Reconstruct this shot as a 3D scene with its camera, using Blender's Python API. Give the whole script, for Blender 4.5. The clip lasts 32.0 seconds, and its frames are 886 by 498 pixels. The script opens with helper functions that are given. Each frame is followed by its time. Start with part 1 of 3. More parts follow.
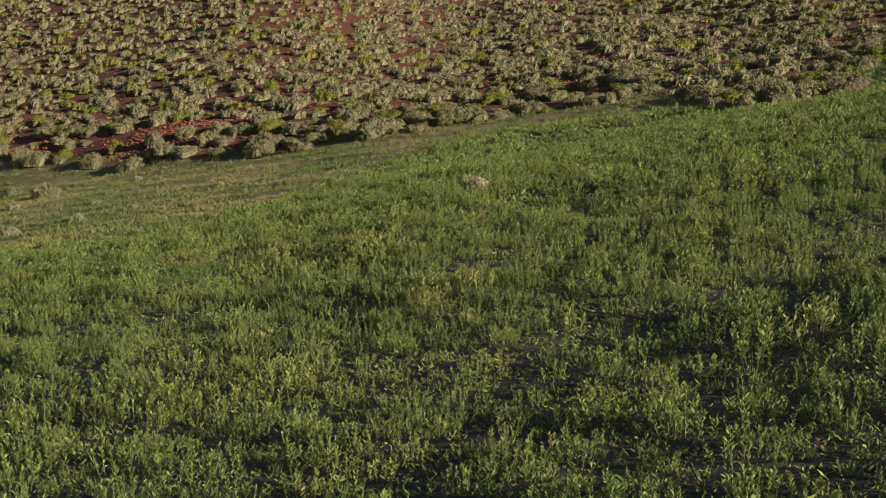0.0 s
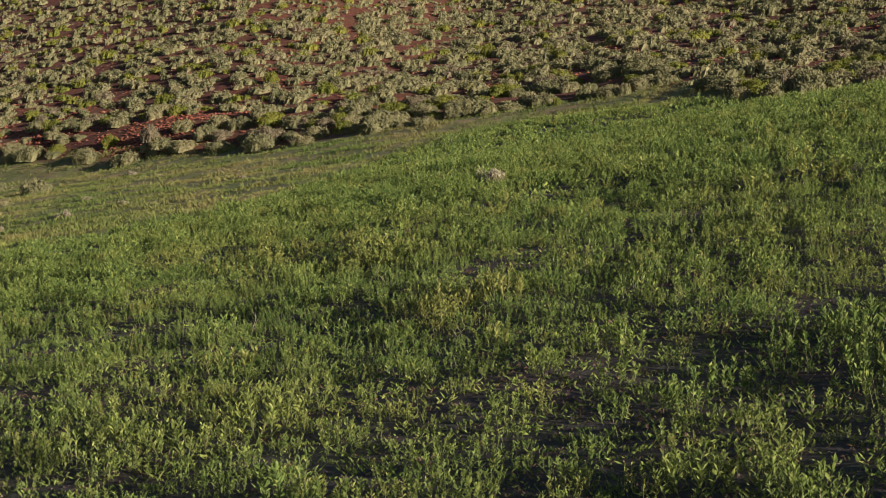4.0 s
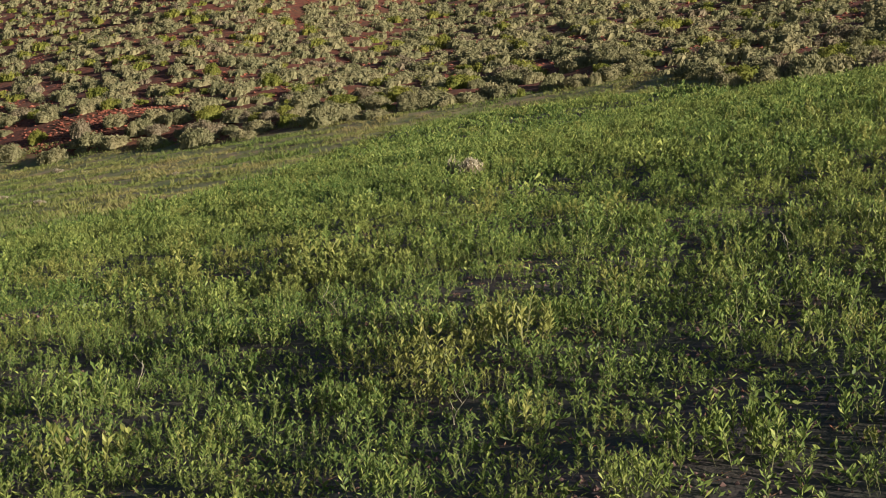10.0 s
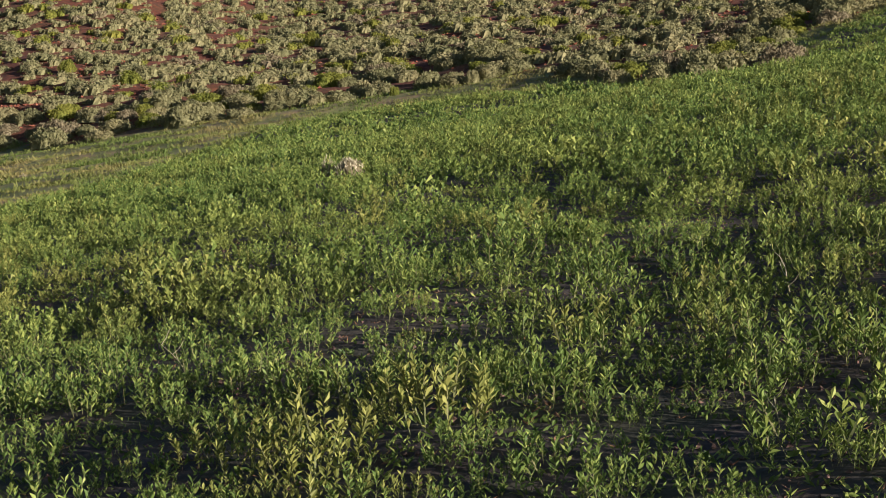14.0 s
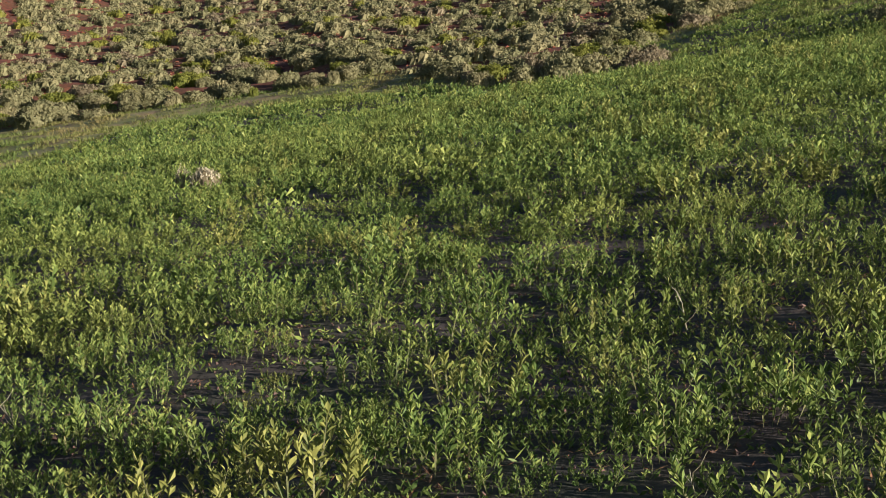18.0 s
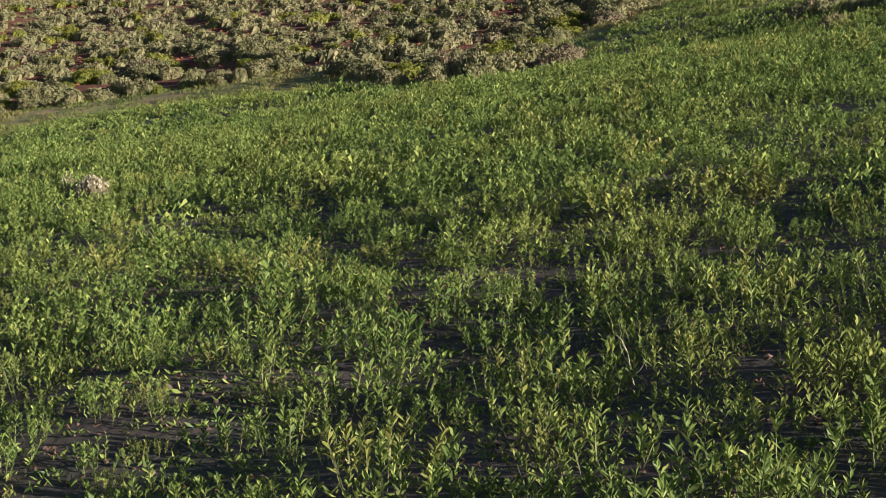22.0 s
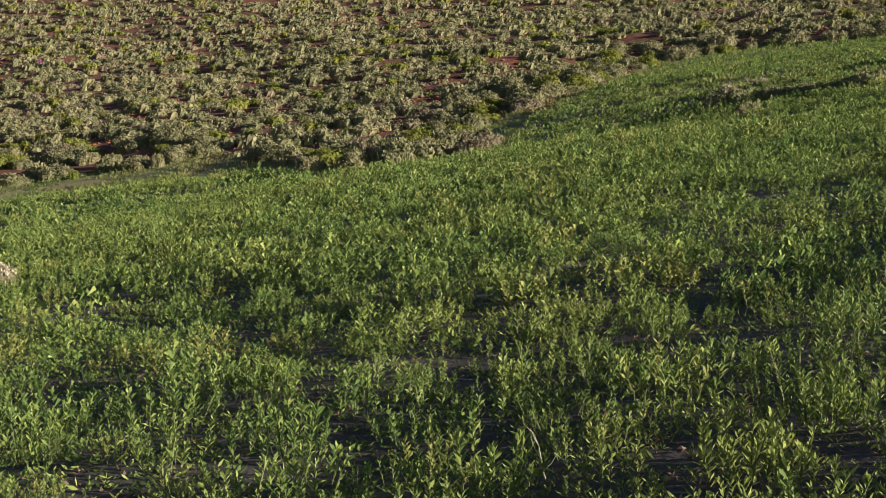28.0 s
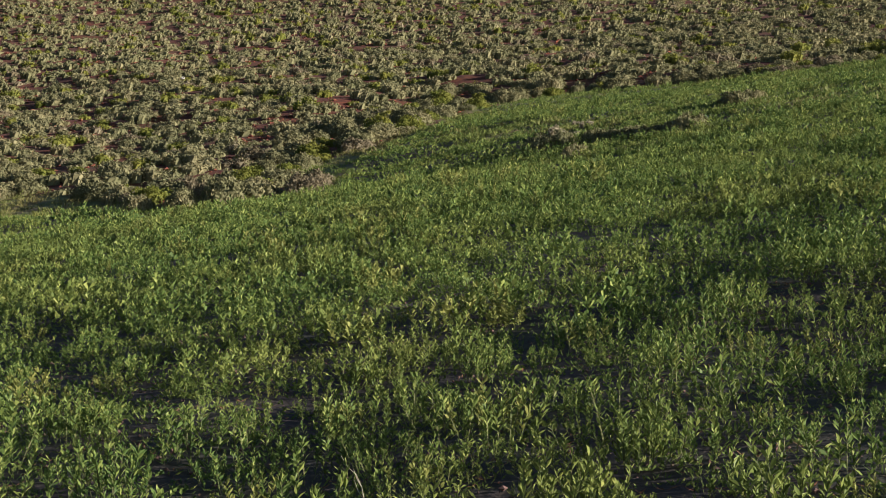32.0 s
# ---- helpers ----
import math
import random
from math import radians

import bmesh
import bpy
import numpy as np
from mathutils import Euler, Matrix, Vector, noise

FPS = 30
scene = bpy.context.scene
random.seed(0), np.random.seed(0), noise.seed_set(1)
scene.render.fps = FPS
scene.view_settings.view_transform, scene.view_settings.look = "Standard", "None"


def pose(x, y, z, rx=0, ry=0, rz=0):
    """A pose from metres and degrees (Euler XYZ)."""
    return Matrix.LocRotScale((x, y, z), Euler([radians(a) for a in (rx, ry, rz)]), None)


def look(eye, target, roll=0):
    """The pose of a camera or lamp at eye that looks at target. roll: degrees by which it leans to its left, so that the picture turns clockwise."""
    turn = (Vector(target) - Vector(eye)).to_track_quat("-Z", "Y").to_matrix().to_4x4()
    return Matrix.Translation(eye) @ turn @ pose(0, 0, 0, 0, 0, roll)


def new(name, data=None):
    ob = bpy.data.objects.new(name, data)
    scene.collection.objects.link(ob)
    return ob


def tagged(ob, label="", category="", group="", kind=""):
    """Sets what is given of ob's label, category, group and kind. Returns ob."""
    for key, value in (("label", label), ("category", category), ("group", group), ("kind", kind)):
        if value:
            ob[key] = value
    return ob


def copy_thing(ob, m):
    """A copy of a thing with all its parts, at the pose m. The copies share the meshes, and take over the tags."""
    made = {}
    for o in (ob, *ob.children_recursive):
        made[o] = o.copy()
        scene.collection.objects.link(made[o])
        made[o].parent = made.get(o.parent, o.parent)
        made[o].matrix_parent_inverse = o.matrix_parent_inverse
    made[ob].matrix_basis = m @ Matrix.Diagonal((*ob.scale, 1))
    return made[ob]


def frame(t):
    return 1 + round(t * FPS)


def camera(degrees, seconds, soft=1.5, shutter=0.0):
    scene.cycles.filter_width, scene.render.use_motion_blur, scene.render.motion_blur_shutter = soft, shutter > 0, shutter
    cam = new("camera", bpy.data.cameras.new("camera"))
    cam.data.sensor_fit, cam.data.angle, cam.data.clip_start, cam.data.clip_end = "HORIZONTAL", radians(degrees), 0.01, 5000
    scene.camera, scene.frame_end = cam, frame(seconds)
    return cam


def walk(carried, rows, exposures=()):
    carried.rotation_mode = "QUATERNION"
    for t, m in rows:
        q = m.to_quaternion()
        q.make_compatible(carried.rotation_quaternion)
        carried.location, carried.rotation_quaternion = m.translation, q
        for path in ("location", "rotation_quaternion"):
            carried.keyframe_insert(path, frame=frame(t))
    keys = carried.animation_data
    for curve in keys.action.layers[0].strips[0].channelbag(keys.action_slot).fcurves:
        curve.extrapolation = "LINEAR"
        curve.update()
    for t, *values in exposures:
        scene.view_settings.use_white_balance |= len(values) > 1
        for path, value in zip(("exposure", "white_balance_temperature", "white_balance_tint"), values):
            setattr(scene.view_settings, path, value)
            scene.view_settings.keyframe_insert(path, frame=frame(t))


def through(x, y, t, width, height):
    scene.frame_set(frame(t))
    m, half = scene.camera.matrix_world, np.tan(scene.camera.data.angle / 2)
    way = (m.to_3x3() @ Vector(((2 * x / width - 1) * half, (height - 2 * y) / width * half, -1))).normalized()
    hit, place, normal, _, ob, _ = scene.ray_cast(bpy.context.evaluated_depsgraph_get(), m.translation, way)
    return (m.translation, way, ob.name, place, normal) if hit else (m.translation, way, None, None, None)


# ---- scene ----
cam = camera(30.93, 32.0, soft=0.4)
# seconds, east, north, height, heading to the right of north, tilt upward
PATH = [
    (0, 0.000, -0.000, 4.011, 0.006, -2.772),
    (0.5, -0.023, 0.469, 3.974, -0.021, -2.817),
    (1, -0.046, 0.951, 3.942, -0.024, -2.814),
    (1.5, -0.070, 1.457, 3.917, -0.028, -2.796),
    (2, -0.093, 1.983, 3.900, -0.056, -2.807),
    (2.5, -0.117, 2.526, 3.890, -0.070, -2.815),
    (3, -0.146, 3.071, 3.885, -0.083, -2.817),
    (3.5, -0.182, 3.627, 3.871, -0.114, -2.833),
    (5.5, -0.306, 6.084, 3.705, 0.333, -2.900),
    (6, -0.330, 6.730, 3.666, 0.875, -2.920),
    (6.5, -0.360, 7.391, 3.639, 0.977, -2.901),
    (7, -0.396, 8.052, 3.620, 0.958, -2.884),
    (7.5, -0.436, 8.701, 3.610, 1.019, -2.886),
    (8, -0.473, 9.336, 3.605, 1.089, -2.869),
    (8.5, -0.502, 9.957, 3.603, 1.110, -2.848),
    (9, -0.523, 10.575, 3.602, 1.183, -2.830),
    (9.5, -0.535, 11.199, 3.600, 1.344, -2.822),
    (10, -0.536, 11.819, 3.591, 1.733, -2.805),
    (10.5, -0.525, 12.428, 3.570, 2.146, -2.791),
    (11, -0.509, 13.039, 3.549, 2.420, -2.790),
    (11.5, -0.494, 13.660, 3.542, 2.846, -2.775),
    (12, -0.488, 14.255, 3.545, 3.241, -2.759),
    (12.5, -0.496, 14.790, 3.553, 3.680, -2.748),
    (13, -0.506, 15.281, 3.564, 4.407, -2.737),
    (13.5, -0.512, 15.744, 3.575, 5.282, -2.737),
    (14, -0.515, 16.158, 3.584, 6.464, -2.741),
    (14.5, -0.521, 16.438, 3.585, 7.902, -2.765),
    (16.5, -0.508, 16.597, 3.585, 10.712, -2.929),
    (17, -0.481, 16.800, 3.635, 11.066, -2.938),
    (17.5, -0.441, 17.091, 3.713, 11.341, -2.825),
    (18, -0.394, 17.388, 3.779, 11.444, -2.817),
    (18.5, -0.342, 17.660, 3.804, 12.594, -2.889),
    (19, -0.293, 17.910, 3.811, 14.230, -2.986),
    (19.5, -0.252, 18.146, 3.828, 14.760, -3.019),
    (20, -0.208, 18.375, 3.859, 14.684, -3.016),
    (20.5, -0.153, 18.601, 3.900, 14.647, -2.944),
    (21, -0.093, 18.814, 3.935, 14.639, -2.936),
    (21.5, -0.036, 18.996, 3.953, 14.635, -2.984),
    (22, 0.018, 19.132, 3.959, 14.596, -2.971),
    (22.5, 0.067, 19.205, 3.964, 14.615, -2.941),
    (23, 0.109, 19.231, 3.967, 14.626, -2.916),
    (23.5, 0.137, 19.230, 3.966, 14.624, -2.903),
    (24, 0.154, 19.220, 3.962, 14.640, -2.880),
    (24.5, 0.160, 19.220, 3.957, 14.652, -2.824),
    (26.5, 0.165, 19.312, 3.954, 14.791, -1.306),
    (27, 0.162, 19.328, 3.961, 15.697, -0.835),
    (27.5, 0.159, 19.335, 3.968, 16.752, -0.386),
    (28, 0.159, 19.333, 3.974, 17.448, 0.075),
    (28.5, 0.160, 19.323, 3.979, 18.232, 0.531),
    (29, 0.162, 19.313, 3.984, 19.195, 0.887),
    (29.5, 0.163, 19.311, 3.989, 19.846, 1.218),
    (30, 0.166, 19.313, 3.992, 20.379, 1.408),
    (30.5, 0.176, 19.316, 3.992, 20.980, 1.496),
    (31, 0.187, 19.314, 3.990, 21.959, 1.504),
    (31.5, 0.192, 19.304, 3.988, 22.988, 1.456),
    (32, 0.194, 19.290, 3.985, 23.477, 1.454),
]


def gaze(x, y, z, heading, tilt):
    a, b = radians(heading), radians(tilt)
    ahead = Vector((math.sin(a) * math.cos(b), math.cos(a) * math.cos(b), math.sin(b)))
    eye = Vector((x, y, z))
    return look(eye, eye + ahead * 10, -0.35)


walk(cam, [(t, gaze(*row)) for t, *row in PATH], exposures=[(0, 0.60, 5400, 16), (12, 0.84, 5300, 15), (23, 1.04, 5200, 14), (28, 1.0, 5200, 13), (32, 0.84, 5100, 14)])

# ---- light: a low evening sun behind the camera to its right, and a clear sky ----
SUN_TURN, SUN_RISE = 132.0, 12.5
world = bpy.data.worlds.new("world")
scene.world = world
world.use_nodes = True
sky = world.node_tree.nodes.new("ShaderNodeTexSky")
sky.sky_type, sky.sun_disc = "NISHITA", False
sky.sun_elevation, sky.sun_rotation = radians(SUN_RISE), radians(SUN_TURN)
back = world.node_tree.nodes["Background"]
back.inputs[1].default_value = 0.034
world.node_tree.links.new(sky.outputs[0], back.inputs[0])
sun = new("sun", bpy.data.lights.new("sun", "SUN"))
sun.data.energy, sun.data.angle, sun.data.color = 5.0, radians(0.53), (1.0, 0.80, 0.58)
sun.matrix_world = look((math.sin(radians(SUN_TURN)) * math.cos(radians(SUN_RISE)) * 100,
                         math.cos(radians(SUN_TURN)) * math.cos(radians(SUN_RISE)) * 100,
                         math.sin(radians(SUN_RISE)) * 100), (0, 0, 0))

# ---- the lie of the land ----
RNG = np.random.default_rng(7)
SLOPE_X, SLOPE_Y = 0.16633, 0.07407
EDGE_X = (-90, -60, -39, -26, -18, -9, 0, 8, 16, 21, 27, 36, 46, 52, 57, 70, 110)
EDGE_Y = (137, 128, 119, 113, 107, 101, 97, 95, 88, 88, 97, 108, 116, 111, 102, 103, 128)
# the smoother line from which the slope beyond goes on
HILL_X = (-90, -60, -39, -26, -18, -9, 0, 8, 16, 30, 46, 70, 110, 150)
HILL_Y = (137, 128, 119, 113, 107, 101, 97, 95, 94, 99, 105, 108, 116, 124)
# the line where the brush begins: as above, with a tongue of brush that reaches into the field
BRUSH_X = (-60, -36, -27, -19.6, -12.5, -8.1, -4, 0, 6.5, 10.8, 13.2, 13.6, 15, 18.2, 19.5, 20.7, 22, 24.4, 29.2, 34.6, 46, 50, 52.5, 54.5, 62, 80, 110)
BRUSH_Y = (150, 131, 122, 115.8, 107.5, 104.2, 101.8, 100.3, 99.0, 97, 95, 77, 74.6, 73, 75, 78, 84, 89, 92, 99, 114, 113, 104, 96, 94, 100, 120)
# the line where the crop ends and the short grass of the margin begins
CROP_X = (-60, -30, -16, -11, -7.5, -6, -3.7, -1.8, 0.8, 5, 7.2, 10, 11.9, 13.4, 15, 18.2, 19.5, 21.5, 26, 29.2, 36, 46, 50, 52, 54, 62, 80, 110)
CROP_Y = (75, 66, 57.5, 53.5, 56, 61, 74, 81, 87, 90.5, 87, 82.5, 79.5, 75.5, 73.2, 71.8, 73.5, 79, 87, 90.5, 99, 112, 111, 102, 94.5, 92.5, 98, 118)


# ruts that run along the margin: distance behind the crop's end, half width, depth
RUTS = ((1.4, 0.7, 0.16), (4.2, 0.6, 0.12), (6.4, 0.6, 0.12))


def fallow(x, y):
    """How bare the worn strip in the far right of the field is."""
    x, y = np.asarray(x, float), np.asarray(y, float)
    line = 29.5 + 0.26 * np.clip(80 - y, 0, 20)
    strip = np.exp(-((x - line) / 2.4) ** 2) * ease((y - 56) / 8) * ease((90 - y) / 7)
    return np.clip(strip + 0.7 * np.exp(-(((x - 26.8) / 1.4) ** 2 + ((y - 69.5) / 3.0) ** 2)), 0, 1)


def ease(t):
    t = np.clip(t, 0, 1)
    return t * t * (3 - 2 * t)


def waves(x, y, seed, size, octaves=3):
    """Smooth random relief between about -1 and 1, as a sum of turned sines."""
    r = np.random.default_rng(seed)
    total, weight = np.zeros_like(np.asarray(x, float)), 0.0
    for o in range(octaves):
        for _ in range(5):
            a, p = r.uniform(0, 2 * math.pi), r.uniform(0, 2 * math.pi)
            k = 2 * math.pi / (size / 2 ** o) * r.uniform(0.7, 1.4)
            total = total + np.sin(k * (x * math.cos(a) + y * math.sin(a)) + p) * 0.6 ** o
        weight += 1.6 * 0.6 ** o
    return total / weight


def land(x, y):
    x, y = np.asarray(x, float), np.asarray(y, float)
    z = SLOPE_X * np.clip(x, -150, 150) + SLOPE_Y * y - 1.0 * ease((y - 42) / 34) * (1 - ease((x - 20) / 14))
    low = np.clip(y - np.interp(x, EDGE_X, EDGE_Y), 0, 15) * 0.92
    line = np.interp(x, HILL_X, HILL_Y)
    high, u = np.clip(y - line - 15, 0, 315) * 0.92, np.clip(y - line, 0, 330) * 0.92
    gentle = ease((-5 - x) / 8)
    z = z + (low * (1 - gentle + gentle * ease(low / 14)) + high) * (0.075 + 0.12 * ease((5 - x) / 30)) + 0.0005 * u * u
    far = ease((y - 38) / 10)
    z = z + 0.07 * (1 - far) * waves(x, y, 6, 7.5, 2) * ease((y - 10) / 8)
    # long low swells across the farther field
    z = z + 0.11 * far * waves(0.25 * (0.93 * x - 0.37 * y), 0.37 * x + 0.93 * y, 8, 7.0, 2)
    off = y - crop_to(x)
    for gap, wide, deep in RUTS:
        z = z - deep * np.exp(-((off - gap - 0.5 * waves(x, y, 9, 11, 2)) / wide) ** 2)
    return z + ease(u / 12) * 0.17 * waves(x, y, 3, 14) + (0.025 - 0.017 * ease((y - 36) / 10)) * waves(x, y, 4, 2.6, 2)


def red_patch(x, y):
    """The stony bare places at the foot of the slope."""
    return np.exp(-(((x + 22.5) / 6.5) ** 2 + ((y - 121.5) / 4.5) ** 2)) + np.exp(-(((x + 34) / 4.5) ** 2 + ((y - 133.5) / 4.5) ** 2))


def brush_from(x):
    return np.interp(x, BRUSH_X, BRUSH_Y)


def crop_to(x):
    return np.interp(x, CROP_X, CROP_Y)


# ---- helpers for meshes and materials ----
def mesh_of(name, verts, faces, mats=(), index=None, smooth=False):
    """A mesh from arrays: verts (n, 3), faces (m, k) all with k corners."""
    verts, faces = np.ascontiguousarray(verts, np.float32), np.ascontiguousarray(faces, np.int32)
    me = bpy.data.meshes.new(name)
    m, k = faces.shape
    me.vertices.add(len(verts))
    me.vertices.foreach_set("co", verts.ravel())
    me.loops.add(m * k)
    me.loops.foreach_set("vertex_index", faces.ravel())
    me.polygons.add(m)
    me.polygons.foreach_set("loop_start", np.arange(0, m * k, k, dtype=np.int32))
    me.polygons.foreach_set("loop_total", np.full(m, k, np.int32))
    if index is not None:
        me.polygons.foreach_set("material_index", np.ascontiguousarray(index, np.int32))
    me.polygons.foreach_set("use_smooth", np.full(m, smooth, bool))
    for mat in mats:
        me.materials.append(mat)
    me.update(calc_edges=True)
    return me


def part(name, me, parent, label=""):
    ob = new(name, me)
    ob.parent = parent
    return tagged(ob, label)


def nodes_of(name):
    mat = bpy.data.materials.new(name)
    mat.use_nodes = True
    return mat, mat.node_tree.nodes, mat.node_tree.links


def ramp_of(nodes, stops):
    node = nodes.new("ShaderNodeValToRGB")
    el = node.color_ramp.elements
    while len(el) < len(stops):
        el.new(0.5)
    for e, (at, rgb) in zip(el, stops):
        e.position, e.color = at, (*rgb, 1)
    return node


def noise_of(nodes, links, size, detail=4, where=None):
    node = nodes.new("ShaderNodeTexNoise")
    node.inputs["Scale"].default_value, node.inputs["Detail"].default_value = 1 / size, detail
    if where is None:
        where = nodes.new("ShaderNodeNewGeometry").outputs["Position"]
    links.new(where, node.inputs["Vector"])
    return node.outputs["Fac"]


def mixed(nodes, links, a, b, fac):
    """a and b by fac; each a socket, a colour or a number."""
    node = nodes.new("ShaderNodeMix")
    node.data_type = "RGBA"
    for socket, value in ((node.inputs[6], a), (node.inputs[7], b), (node.inputs[0], fac)):
        if isinstance(value, (int, float)):
            socket.default_value = value
        elif isinstance(value, tuple):
            socket.default_value = (*value, 1)
        else:
            links.new(value, socket)
    return node.outputs[2]


def leaf_material(name, stops, patch_stops, patch_size, patch_share=0.5, through=0.35, rough=0.55):
    """Leaves: a colour by each leaf's own chance, mixed with one that drifts over metres; some light passes through."""
    mat, nodes, links = nodes_of(name)
    own = ramp_of(nodes, stops)
    links.new(nodes.new("ShaderNodeNewGeometry").outputs["Random Per Island"], own.inputs[0])
    drift = ramp_of(nodes, patch_stops)
    links.new(noise_of(nodes, links, patch_size, 3), drift.inputs[0])
    colour = mixed(nodes, links, own.outputs[0], drift.outputs[0], patch_share)
    bsdf = nodes["Principled BSDF"]
    links.new(colour, bsdf.inputs["Base Color"])
    bsdf.inputs["Roughness"].default_value = rough
    bsdf.inputs["Specular IOR Level"].default_value = 0.13
    glow = nodes.new("ShaderNodeBsdfTranslucent")
    links.new(colour, glow.inputs[0])
    both = nodes.new("ShaderNodeMixShader")
    both.inputs[0].default_value = through
    links.new(bsdf.outputs[0], both.inputs[1])
    links.new(glow.outputs[0], both.inputs[2])
    links.new(both.outputs[0], nodes["Material Output"].inputs[0])
    return mat


def solid_material(name, stops, size, rough=0.9, bump=0.0, bump_size=0.02):
    mat, nodes, links = nodes_of(name)
    ramp = ramp_of(nodes, stops)
    links.new(noise_of(nodes, links, size, 6), ramp.inputs[0])
    own = nodes.new("ShaderNodeNewGeometry").outputs["Random Per Island"]
    dark = nodes.new("ShaderNodeHueSaturation")
    links.new(ramp.outputs[0], dark.inputs["Color"])
    span = nodes.new("ShaderNodeMapRange")
    span.inputs[3].default_value, span.inputs[4].default_value = 0.7, 1.3
    links.new(own, span.inputs[0])
    links.new(span.outputs[0], dark.inputs["Value"])
    bsdf = nodes["Principled BSDF"]
    links.new(dark.outputs[0], bsdf.inputs["Base Color"])
    bsdf.inputs["Roughness"].default_value = rough
    if bump:
        node = nodes.new("ShaderNodeBump")
        node.inputs["Strength"].default_value, node.inputs["Distance"].default_value = bump, bump_size
        links.new(noise_of(nodes, links, bump_size * 3, 5), node.inputs["Height"])
        links.new(node.outputs[0], bsdf.inputs["Normal"])
    return mat


# ---- materials ----
CROP_LEAF = leaf_material("crop leaf", [(0.0, (0.075, 0.115, 0.032)), (0.5, (0.170, 0.230, 0.050)), (0.82, (0.32, 0.37, 0.080)), (1.0, (0.50, 0.53, 0.13))],
                          [(0.36, (0.100, 0.180, 0.040)), (0.52, (0.180, 0.245, 0.050)), (0.68, (0.30, 0.31, 0.070))], 3.2, 0.36, 0.20, 0.45)
CROP_YELLOW = leaf_material("yellowing crop leaf", [(0.0, (0.11, 0.13, 0.028)), (0.5, (0.26, 0.27, 0.052)), (1.0, (0.52, 0.51, 0.13))],
                            [(0.36, (0.15, 0.19, 0.05)), (0.68, (0.28, 0.28, 0.075))], 1.2, 0.42, 0.20, 0.5)
CROP_STEM = solid_material("crop stem", [(0.3, (0.10, 0.13, 0.04)), (0.7, (0.20, 0.18, 0.07))], 0.3)
GRASS = leaf_material("margin grass", [(0.0, (0.105, 0.140, 0.030)), (0.6, (0.23, 0.26, 0.060)), (1.0, (0.42, 0.38, 0.13))],
                      [(0.40, (0.13, 0.20, 0.042)), (0.54, (0.24, 0.25, 0.070)), (0.68, (0.36, 0.265, 0.115))], 5.0, 0.55)
STRAW = leaf_material("dry straw", [(0.0, (0.32, 0.27, 0.15)), (0.5, (0.54, 0.48, 0.31)), (1.0, (0.74, 0.69, 0.50))],
                      [(0.3, (0.36, 0.30, 0.17)), (0.7, (0.56, 0.51, 0.35))], 0.8, 0.4, 0.25)
SAGE_LEAF = leaf_material("sage leaf", [(0.0, (0.150, 0.148, 0.064)), (0.5, (0.235, 0.222, 0.098)), (1.0, (0.36, 0.335, 0.16))],
                          [(0.34, (0.14, 0.150, 0.062)), (0.5, (0.235, 0.225, 0.100)), (0.66, (0.35, 0.30, 0.145))], 2.4, 0.5, 0.15, 0.8)
DRY_SAGE = leaf_material("dry sage leaf", [(0.0, (0.12, 0.10, 0.05)), (0.5, (0.24, 0.20, 0.11)), (1.0, (0.38, 0.33, 0.20))],
                         [(0.34, (0.18, 0.15, 0.08)), (0.66, (0.29, 0.24, 0.14))], 2.0, 0.5, 0.2, 0.8)
RABBIT_LEAF = leaf_material("rabbitbrush leaf", [(0.0, (0.11, 0.13, 0.020)), (0.5, (0.22, 0.24, 0.036)), (1.0, (0.36, 0.35, 0.06))],
                            [(0.34, (0.15, 0.18, 0.03)), (0.66, (0.30, 0.28, 0.05))], 2.0, 0.5, 0.3, 0.7)
LITTER = leaf_material("dry litter", [(0.0, (0.16, 0.07, 0.035)), (0.5, (0.34, 0.18, 0.09)), (1.0, (0.56, 0.38, 0.19))],
                       [(0.3, (0.24, 0.11, 0.055)), (0.7, (0.42, 0.24, 0.12))], 0.6, 0.4, 0.1, 0.8)
CLOD = solid_material("soil clod", [(0.3, (0.09, 0.060, 0.046)), (0.7, (0.22, 0.13, 0.095))], 0.2, 0.95)
TWIG = solid_material("twig bark", [(0.3, (0.07, 0.05, 0.035)), (0.7, (0.16, 0.12, 0.085))], 0.1)
STONE = solid_material("red stone", [(0.25, (0.13, 0.040, 0.020)), (0.5, (0.27, 0.085, 0.040)), (0.75, (0.42, 0.18, 0.09))], 0.5, 0.9, 0.6, 0.03)


